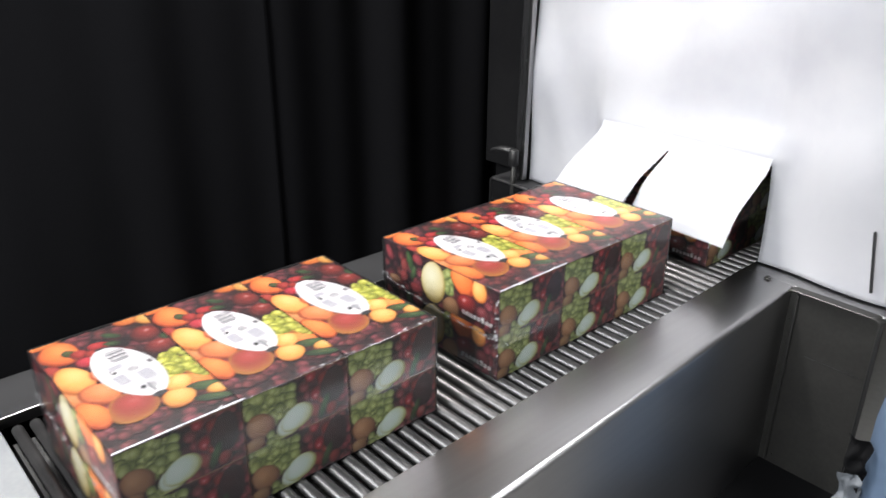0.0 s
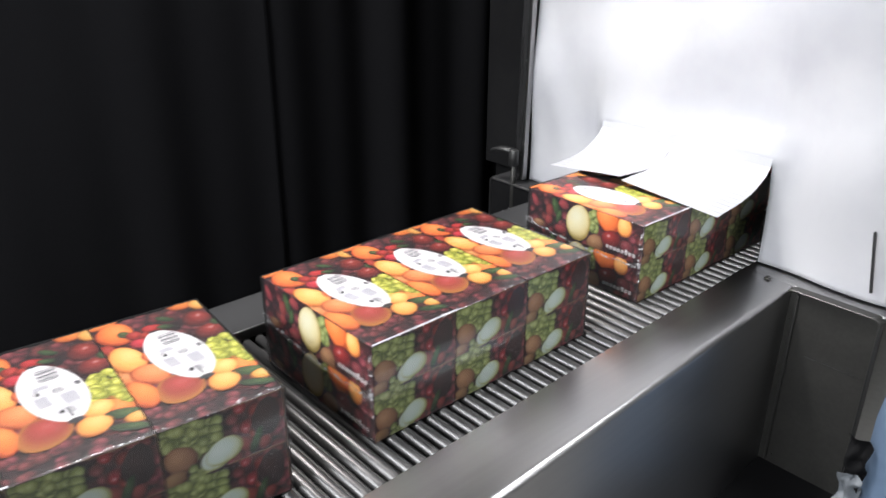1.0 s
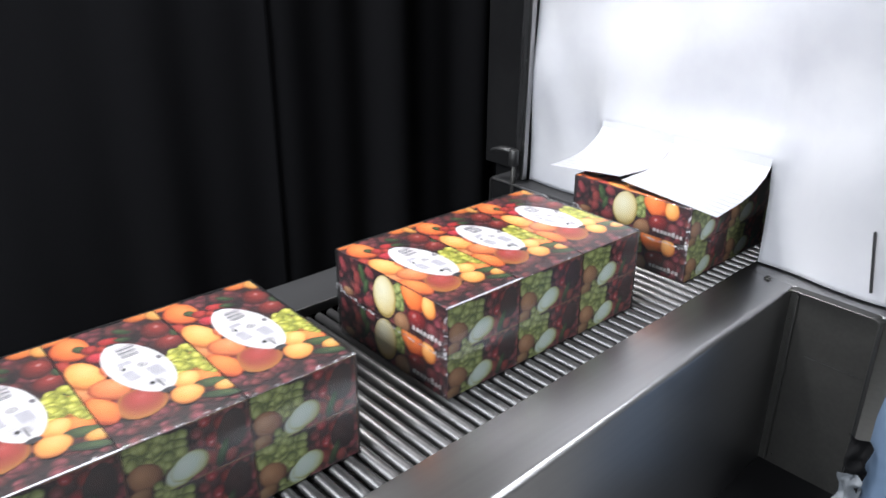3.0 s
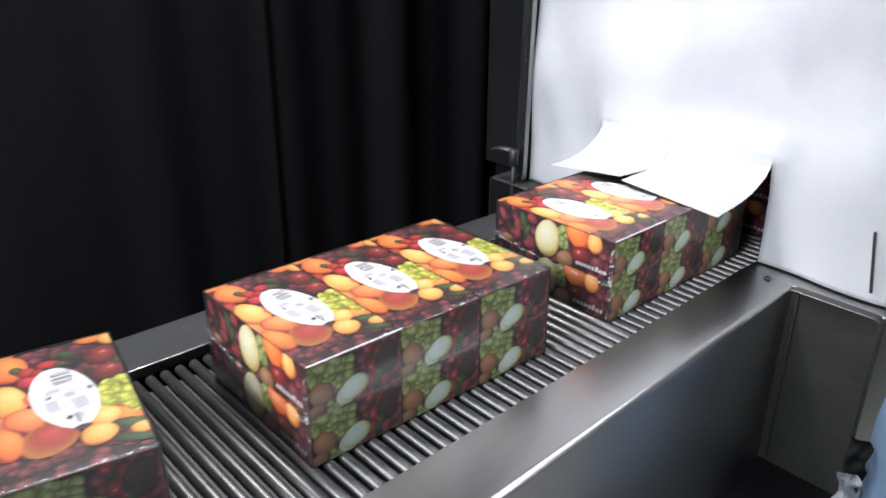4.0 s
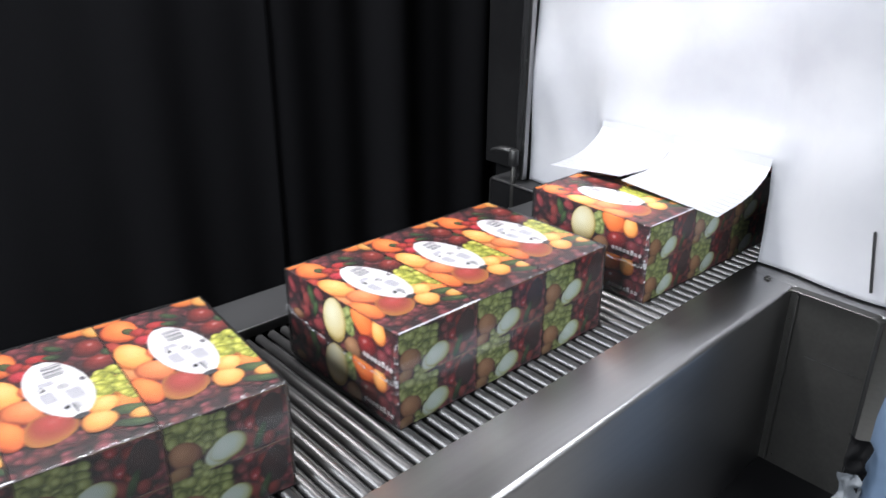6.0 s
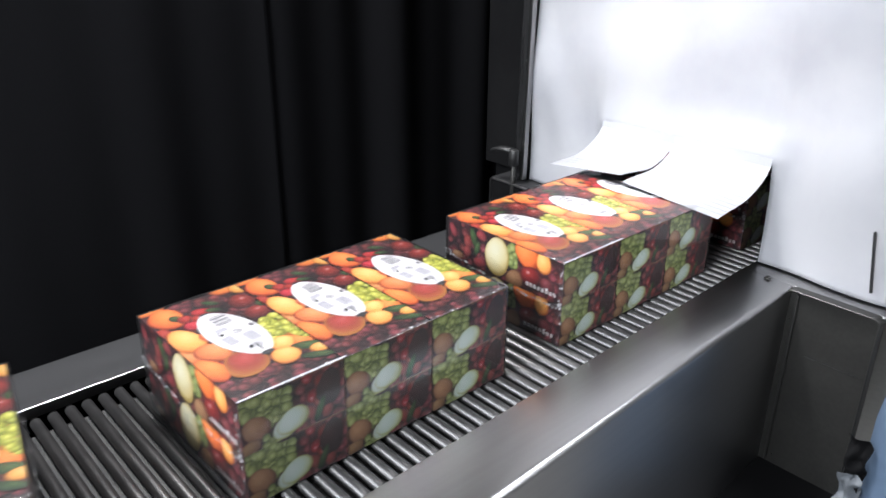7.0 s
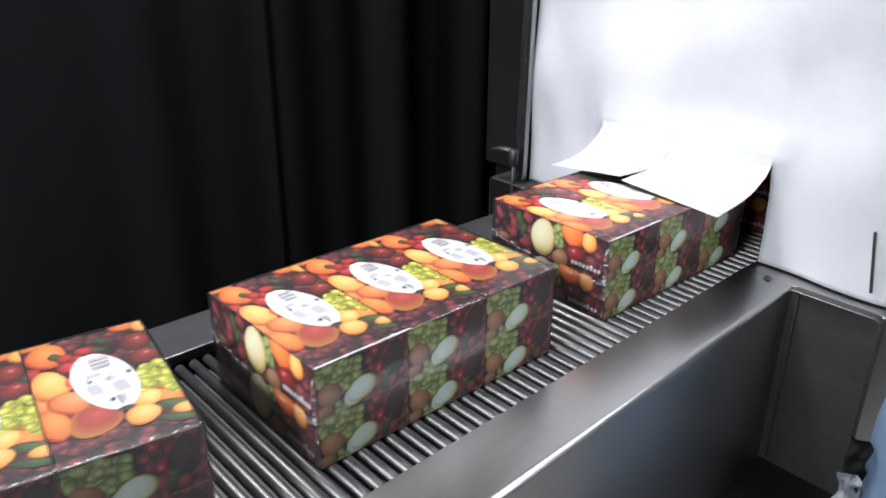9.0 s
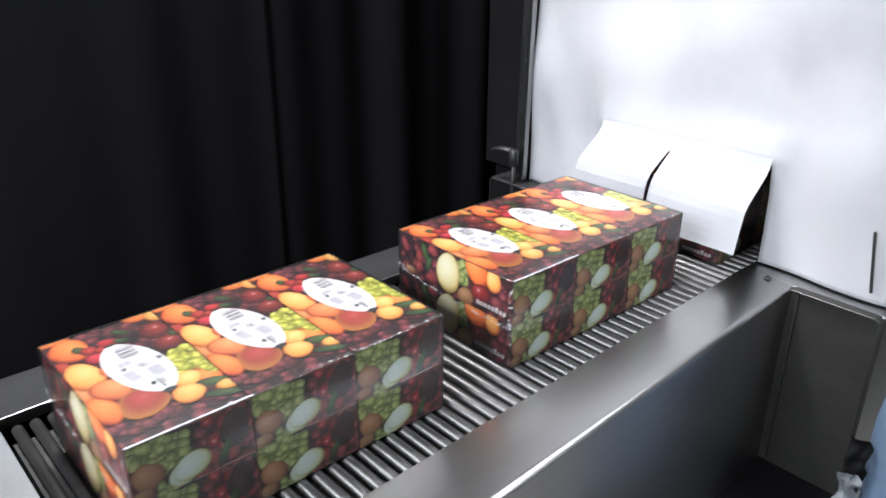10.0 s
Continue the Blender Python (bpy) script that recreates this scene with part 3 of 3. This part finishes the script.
def top_picture(parent):
    p = Print(BW, BL, lambda u, v, d: Vector((u, v, BH + d)))
    p.cluster("red_grape", 0, 60, 40, 118, 8, 26)
    p.cluster("red_grape", 150, 224, 0, 120, 7, 75)
    p.cluster("red_grape", 40, 160, 60, 120, 8, 24)
    p.oval("peach", 122, 3, 18, 9, 5)
    p.oval("strawberry", 58, 4, 12, 9, 5)
    p.oval("orange", 165, 104, 20, 16, 10)
    p.oval("orange", 0, 10, 9, 20)
    p.oval("orange", 2, 101, 11, 18, 10)
    p.oval("apricot", 12, 117, 12, 12)
    p.oval("orange", 29, 20, 26, 19, 15)
    p.oval("leaf", 35, 28, 10, 6, 30)
    p.oval("strawberry", 42, 35, 10, 8)
    p.oval("strawberry", 50, 47, 10, 8, 30)
    p.oval("strawberry", 38, 57, 12, 9, 60)
    p.oval("leaf", 42, 69, 9, 5, 70)
    p.oval("strawberry", 62, 36, 12, 10, 20)
    p.oval("leaf", 25, 74, 12, 5, 40)
    p.oval("apple", 44, 103, 18, 17)
    p.oval("apple", 78, 107, 17, 18, 30)
    p.oval("leaf", 62, 118, 8, 6)
    p.oval("apricot", 133, 112, 26, 14, 20)
    p.cluster("green_grape", 98, 160, 92, 119, 6.5, 38)
    p.cluster("green_grape", 118, 150, 82, 100, 6.5, 14)
    p.oval("apricot", 89, 15, 28, 18, 10)
    p.oval("orange", 158, 9, 25, 14, 8)
    p.oval("peach", 128, 26, 21, 18, 10)
    p.oval("peach", 96, 40, 15, 12)
    p.oval("apricot", 157, 88, 16, 14)
    p.oval("mango", 168, 41, 23, 25, 20)
    p.oval("leaf", 178, 106, 9, 18, -18)
    p.oval("apricot", 190, 114, 9, 11, 10)
    p.oval("apricot", 181, 79, 15, 17, 10)
    p.oval("leaf", 201, 104, 6, 20, -25)
    p.done("top_print", parent, "printed picture of oranges, apricots, apples and grapes")


def label_picture(parent):
    """White pointed oval label with bar code and small unreadable marks."""
    p = Print(BW, BL, lambda u, v, d: Vector((u, v, BH + 0.0014 + d)))
    pts = []
    for k in range(40):
        a = 2 * math.pi * k / 40
        x, y = math.cos(a), math.sin(a)
        wx = 59 * x
        wy = 28.0 * math.copysign(abs(y) ** 1.18, y)
        t = radians(7)
        pts.append(((105.0 + wx * math.cos(t) - wy * math.sin(t)) / 1000, (61.5 + wx * math.sin(t) + wy * math.cos(t)) / 1000, 0, 0))
    p.add(LABEL, pts)
    p.oval(DARK_INK, 163.0, 68.5, 4.0, 7.5, 5, 0)
    p.oval(DARK_INK, 46.5, 54.5, 2.2, 5.5, 5, 0)
    for u, w in ((58, 1.6), (61.5, 2.6), (65.2, 1.2), (68.5, 2.8), (72.4, 1.4), (75.8, 2.4)):
        p.bar(GREY_INK, u, u + w, 54, 73, 4)
    p.bar(GREY_INK, 79.5, 81.5, 55, 72, 4)
    p.bar(FAINT_INK, 88, 96, 46, 60, 6)
    p.bar(FAINT_INK, 112, 132, 66, 80, 6)
    p.bar(FAINT_INK, 108, 128, 44, 56, 6)
    for k in range(4):
        p.bar(FAINT_INK, 134 + 4 * k, 135.6 + 4 * k, 52, 80, 6)
    p.bar(GREY_INK, 97, 104, 82, 87, 7)
    p.oval(GREY_INK, 104, 66, 5, 5, 0, 0)
    p.oval(LABEL, 104, 66, 3.6, 3.6, 0, 0)
    p.oval(GREY_INK, 104, 66, 1.8, 1.8, 0, 0)
    p.oval(GREY_INK, 101, 47.5, 4.6, 3.4, 0, 0)
    p.oval(LABEL, 101, 47.5, 3.4, 2.4, 0, 0)
    p.bar(DARK_INK, 100, 104, 47, 50, 20)
    p.oval(DARK_INK, 143, 61, 3.0, 2.6, 0, 0.1)
    p.bar(GREY_INK, 138, 156, 66, 68.4, 4)
    p.bar(GREY_INK, 139, 150, 70, 71.2, 4)
    p.done("label", parent, "white oval paper label with a bar code")


def front_picture(parent):
    # long side that leads: strawberries, melon, oranges, apple; u runs across, v up
    p = Print(BW, BH, lambda u, v, d: Vector((u, -d, v)))
    p.cluster("red_grape", 0, 224, 0, 61, 7, 60)
    p.oval("leaf", 57, 45, 7, 14, 15)
    p.oval("dull_red", 45, 34, 8, 13, 10)
    p.oval("dull_red", 44, 19, 8, 9)
    p.oval("dull_red", 73, 52, 10, 8)
    p.oval("brown", 24, 8, 12, 7)
    p.oval("dull_red", 70, 10, 13, 8)
    p.oval("leaf", 64, 30, 5, 12, -20)
    p.oval("dull_red", 14, 44, 7, 11, 30)
    p.cluster("side_grape", 126, 142, 28, 60, 6, 12)
    p.oval("brown", 139, 8, 17, 14)
    p.oval("orange", 160, 52, 21, 20)
    p.oval("apricot", 190, 50, 14, 15)
    p.oval("apple", 168, 23, 19, 15)
    p.oval("red_grape", 198, 20, 13, 11)
    p.oval("melon", 104, 31, 24, 29, -6, 0.03)
    # plain white bars where the maker's name is printed
    for k in range(8):
        tall = 7.5 if k in (5,) else 5.2
        p.bar(WHITE_INK, 160 + 6.9 * k, 164.6 + 6.9 * k, 8.5, 8.5 + tall)
        p.bar(INK["red_grape"], 161.4 + 6.9 * k, 163.2 + 6.9 * k, 10.0, 12.0)
    p.done("front_print", parent, "printed picture of strawberries, melon and oranges with a white bar of lettering")


def side_picture(parent):
    # short end towards the guard: green grapes, pale melon, dark grapes; u runs along the travel, v up
    p = Print(BL, BH, lambda u, v, d: Vector((BW + d, u, v)))
    p.cluster("red_grape", 56, 120, 0, 61, 6.5, 46)
    p.cluster("apple", 70, 104, 24, 58, 9, 5)
    p.oval("black", 100, 36, 16, 20)
    p.oval("dull_red", 79, 14, 8, 10, 20)
    p.oval("dull_red", 97, 9, 7, 8)
    p.oval("leaf", 88, 15, 5, 14, -25)
    p.bar(INK["brown"], 118.3, 120, 0, 62)
    p.bar(INK["brown"], 58, 120, 60.2, 62)
    p.cluster("side_grape", 4, 54, 36, 61, 6.5, 40)
    p.cluster("side_grape", 28, 52, 22, 40, 6, 12)
    p.oval("brown", 16, 24, 16, 15)
    p.oval("brown", 9, 6, 12, 9)
    p.oval("black", 22, 7, 4, 4)
    p.cluster("side_grape", 25, 42, 0, 10, 6, 6)
    p.oval("pale_melon", 47, 12, 15, 12, 14, 0.03)
    p.oval("pale_melon", 56, 17, 18, 14.5, 24, 0.06)
    p.done("side_print", parent, "printed picture of green grapes, a pale melon and dark grapes")


def film_shell(pack):
    e = 0.0019
    bm = block(-e, PW + e, -e, PL + e, -0.0002, PH + e, 0.0024, 4)
    film = part("shrink_film", bm, FILM, pack, "clear glossy shrink film drawn tight round the boxes", smooth=True)
    film.data.set_sharp_from_angle(angle=radians(40))
    # gathered seams on the leading and trailing sides, where the film was sealed
    rng = random.Random(11)
    for y, sign in ((-e - 0.0003, -1), (PL + e + 0.0003, 1)):
        bm = bmesh.new()
        last = None
        for k in range(61):
            u = k / 60
            x = -0.001 + (PW + 0.002) * u
            z = 0.060 + 0.010 * (1 - u) ** 3 - 0.004 * math.sin(u * 3) + 0.0012 * math.sin(u * 40) + rng.uniform(-0.0006, 0.0006)
            w = 0.0005 + 0.0011 * abs(math.sin(u * 23)) * rng.uniform(0.3, 1) + (0.003 if u < 0.06 or u > 0.93 else 0)
            out_y = y + sign * rng.uniform(0, 0.0015)
            pair = (bm.verts.new((x, out_y, z - w)), bm.verts.new((x, y + sign * 0.0012 * rng.random(), z + w)))
            if last:
                bm.faces.new((last[0], pair[0], pair[1], last[1]))
            last = pair
        part("seam", bm, SEAM, film, "crinkled milky seam of the film", smooth=True)
    # crinkled folds on the guard-side upper edge and corners, their glints painted white
    for x in (PW + e,):
        bm = bmesh.new()
        for k in range(34):
            y = PL * (1 - 0.72 * rng.random() ** 1.3)
            s = rng.uniform(0.0005, 0.0014)
            c = Vector((x - math.copysign(rng.uniform(0.0, 0.004), x - 0.1), y, PH + e + 0.0002))
            ang = rng.uniform(-0.6, 0.6)
            a, b = Vector((math.cos(ang), math.sin(ang), 0)) * s * 0.7, Vector((-math.sin(ang), math.cos(ang), 0)) * s * 2.2
            vs = [bm.verts.new(c - a - b), bm.verts.new(c + a - b), bm.verts.new(c + a + b + Vector((0, 0, 0.0006))), bm.verts.new(c - a + b)]
            bm.faces.new(vs)
        tagged(part("crinkle", bm, SEAM, film, "small film crinkles with glints painted milky white along the fold"), kind="stuff")
    # the highlight on the film's upper edge, laid on as a pale strip
    bm = bmesh.new()
    last = None
    for k in range(41):
        y = PL * 0.34 * k / 40
        w = 0.0002 + 0.0002 * math.sin(k * 1.7)
        pair = (bm.verts.new((PW + e - 0.0018 - w, y, PH + e + 0.0003)), bm.verts.new((PW + e - 0.0006 + w, y, PH + e - 0.0002 + 0.0004 * rng.random())))
        if last:
            bm.faces.new((last[0], last[1], pair[1], pair[0]))
        last = pair
    part("fold", bm, FAINT_INK, film, "pale strip painted as the highlight on the film's edge fold", smooth=True)
    bm = bmesh.new()
    for k in range(60):
        z = rng.uniform(0.004, PH - 0.004)
        s = rng.uniform(0.0006, 0.0016)
        x = PW + e - rng.uniform(0.0, 0.006)
        y = -e - 0.0004
        vs = [bm.verts.new((x - s, y, z - s)), bm.verts.new((x + s * 0.6, y - 0.0006, z - s * 0.4)), bm.verts.new((x + s, y, z + s * 1.3)), bm.verts.new((x - s * 0.4, y, z + s))]
        bm.faces.new(vs)
    tagged(part("crinkle", bm, SEAM, film, "film crinkles with glints painted milky white down the corner"), kind="stuff")


def build_pack():
    pack = thing("tissue_pack", 0, 0, BELT, "six fruit-printed tissue boxes in two layers, wrapped in clear film", "package", "wrapped packs on the conveyor")
    bm = block(0, BW, 0, BL, 0, BH, 0.0009, 2)
    first = part("tissue_box", bm, CARD, pack, "card tissue box printed with bright fruit")
    front_picture(first)
    side_picture(first)
    lower = first
    upper = part("tissue_box", block(0, BW, 0, BL, 0, BH, 0.0009, 2), CARD, pack, "card tissue box printed with bright fruit")
    top_picture(upper)
    label_picture(upper)
    front = [c for c in lower.children if c.name.startswith("front_print")][0]
    side = [c for c in lower.children if c.name.startswith("side_print")][0]
    rng = random.Random(3)

    def twin(src, parent):
        ob = new(src.name.split(".")[0], src.data)
        ob.parent = parent
        if "label" in src:
            ob["label"] = src["label"]
        return ob
    twin(front, upper)
    twin(side, upper)
    lower.location = (0.0002, 0.0003, 0.0003)
    upper.location = (0.0002, 0.0003, PH / 2)
    for layer, src in ((0, lower), (1, upper)):
        for k in (1, 2):
            ob = twin(src, pack)
            ob.location = (0.0002 + rng.uniform(-0.0006, 0.0006), k * PL / 3 + 0.0003, src.location.z)
            for c in src.children:
                twin(c, ob)
    film_shell(pack)
    return pack


# where each pack's leading side is at the clip's start; all ride the same belt
SPEED = 0.1895
STARTS = (-0.149, 0.3091, 0.8045, 1.2915, 1.7559, 2.2375, 2.722)
LEAN_X = (0.001, 0.0025, -0.0022, 0.0004, 0.0008, -0.0015, 0.0)
YAWS = (0.2, 0.28, -0.47, 0.5, 0.18, -0.37, 0.0)
packs = []


def place_packs():
    first = build_pack()
    packs.append(first)
    for y in STARTS[1:]:
        packs.append(copy_thing(first, pose(0, y, BELT)))


# ---- beside the machine ----
def blue_drum():
    ob = thing("blue_drum", 0.612, 0.85, 0.0, "pale blue plastic drum with a rounded shoulder beside the machine", "drum")
    bm = bmesh.new()
    prof = [(0.02, 0.0), (0.092, 0.0), (0.100, 0.01), (0.102, 0.3), (0.102, 0.755), (0.099, 0.785), (0.089, 0.808), (0.073, 0.822), (0.05, 0.829), (0.02, 0.831)]
    rings = []
    for r, z in prof:
        rings.append([bm.verts.new((r * math.cos(a), r * math.sin(a), z)) for a in [2 * math.pi * i / 48 for i in range(48)]])
    for a, b in zip(rings, rings[1:]):
        for i in range(48):
            bm.faces.new((a[i], a[(i + 1) % 48], b[(i + 1) % 48], b[i]))
    bm.faces.new(rings[0][::-1])
    bm.faces.new(rings[-1])
    part("body", bm, BLUE, ob, smooth=True)
    bm = bmesh.new()
    bmesh.ops.create_cone(bm, cap_ends=True, segments=48, radius1=0.1035, radius2=0.1035, depth=0.016, matrix=Matrix.Translation((0, 0, 0.60)))
    part("hoop", bm, PALE, ob, "pale moulded hoop")


def gap_sheets():
    """Crumpled sheets between the panel and the drum: trimmed film, and black for the gap's shade."""
    for k, (x, y, z, size, mat, label) in enumerate(((0.516, 0.765, 0.640, 0.035, PALE, "crumpled pale scrap of film beside the machine"), (0.517, 0.770, 0.700, 0.030, BLACK, "crumpled black sheet put in for the shade of the gap beside the machine"))):
        def place(u, v):
            p = Vector(((u - 0.5) * size, 0, (v - 0.5) * size * 2.4))
            w = Vector((u * 1.3 + 9 * k, v * 2.4, 0.3))
            return p + Vector((0.3 * size * noise.noise(w), 0.8 * size * noise.noise(w * 1.4 + Vector((3, 1, 0))), 0.3 * size * noise.noise(w + Vector((0, 7, 2)))))
        ob = thicken(part("film_scrap", grid_sheet(18, 24, place), mat), 0.0008)
        ob.location = (x, y, z)
        tagged(ob, label, "film scrap")



hall()
drape()
conveyor()
outfeed()
tunnel()
exit_curtain()
curtain_flaps()
place_packs()
blue_drum()
gap_sheets()


# ---- what moves ----
def lift_angles(t):
    """Turn of the flap from hanging, at each strip, from where the packs stand at t."""
    drop = HINGE - PH - 0.003
    step = FLAP_LEN / STRIPS
    ends = [Y_EXIT - 0.009 - (y - SPEED * t) for y in STARTS]

    def pushed(q):
        if q <= 0.0:
            return [3.0] * STRIPS
        first = math.degrees(math.atan2(q + 0.007, drop - 0.004))
        reach = math.hypot(q + 0.007, drop - 0.004)
        f = max(0.0, min(1.0, (q - 0.052) / 0.05))
        last = 4 + 80 * f * f * (3 - 2 * f)
        last = min(last, 88)
        return [first + (last - first) * max(0.0, min(1.0, ((i + 0.5) * step - reach) / 0.034)) for i in range(STRIPS)]

    def resting():
        return [30 + 54 * min(1.0, (i + 0.5) / STRIPS / 0.72) for i in range(STRIPS)]

    angles = [2.0] * STRIPS
    for q in sorted(ends):
        if q <= -0.02:
            continue
        if q < 0.15:
            now = pushed(q)
        else:
            now = resting()
        blend = max(0.0, min(1.0, (q - 0.11) / 0.04))
        if 0.11 < q < 0.15:
            now = [a + (b - a) * blend for a, b in zip(pushed(q), resting())]
        gone = max(0.0, min(1.0, (q - 0.36 - 0.138) / 0.04))
        if gone >= 1.0:
            continue
        if gone > 0.0:
            follow = [e for e in ends if e < q - 0.3]
            under = pushed(max(follow)) if follow else [2.0] * STRIPS
            now = [a + (b - a) * gone for a, b in zip(now, under)]
            return now
        angles = now
    return angles


def clear_of_packs(angles, t):
    """Lifts the flap until no strip of it lies inside a pack."""
    depth_top = HINGE + 0.003 - PH - 0.0028
    step = FLAP_LEN / STRIPS
    fronts = [Y_EXIT - 0.0106 - (y - SPEED * t) + 0.004 for y in STARTS]
    angles = list(angles)
    for _ in range(80):
        y, z, bad = 0.0, 0.0, -1
        for i, a in enumerate(angles):
            for f in (0.5, 1.0):
                py, pz = y + f * step * math.sin(radians(a)), z + f * step * math.cos(radians(a))
                if pz > depth_top and any(q - 0.36 < py < q for q in fronts):
                    bad = i
                    break
            if bad >= 0:
                break
            y, z = y + step * math.sin(radians(a)), z + step * math.cos(radians(a))
        if bad < 0:
            break
        for i in range(1, bad + 1):
            angles[i] = min(angles[i] + 1.5, 100.0)
    return angles


def riding(start, t, lean, yaw):
    """Pose of a pack: steady on the rollers; near their end it swings a little and is drawn off faster."""
    far = start + PL - SPEED * t
    late = t - (start + PL + 0.03) / SPEED
    if late > 0:
        far -= min(0.03 * late ** 2 + 0.05 * late ** 3, 0.45)
    f = max(0.0, min(1.0, (0.16 - far) / 0.28))
    f = f * f * (3 - 2 * f)
    turn = yaw * (1 - f) - 10.0 * f
    c, sn = math.cos(radians(turn)), math.sin(radians(turn))
    return pose(lean + 0.014 * f + PW / 2 - (c * PW / 2 - sn * PL), far - (sn * PW / 2 + c * PL), BELT, 0, 0, turn)


def motions():
    times = [i / 10 for i in range(101)]
    for k, (ob, y) in enumerate(zip(packs, STARTS)):
        walk(ob, [(t, riding(y, t, LEAN_X[k], YAWS[k])) for t in times])
    for k, (fl, pieces) in enumerate(flaps):
        rows = [[] for _ in pieces]
        for t in times:
            y, z, h = 0.0, 0.0, FLAP_LEN / STRIPS
            bent = [min(a * (1.0 if k else 1.04), 94.0) * (0.35, 0.72, 1.0)[min(i, 2)] for i, a in enumerate(lift_angles(t + (0.03 if k else 0.06)))]
            for i, a in enumerate(clear_of_packs(bent, t)):
                a += 0 if k or i < 2 else 3.5 * a / 90
                tilt = (5.0 if k else -7.0) * (a / 90) * max(0, i - 1) / (STRIPS - 1)
                rows[i].append((t, pose(0, y, z, -a, tilt, 0)))
                y -= h * math.sin(radians(a))
                z -= h * math.cos(radians(a))
        for ob, r in zip(pieces, rows):
            walk(ob, r)


motions()
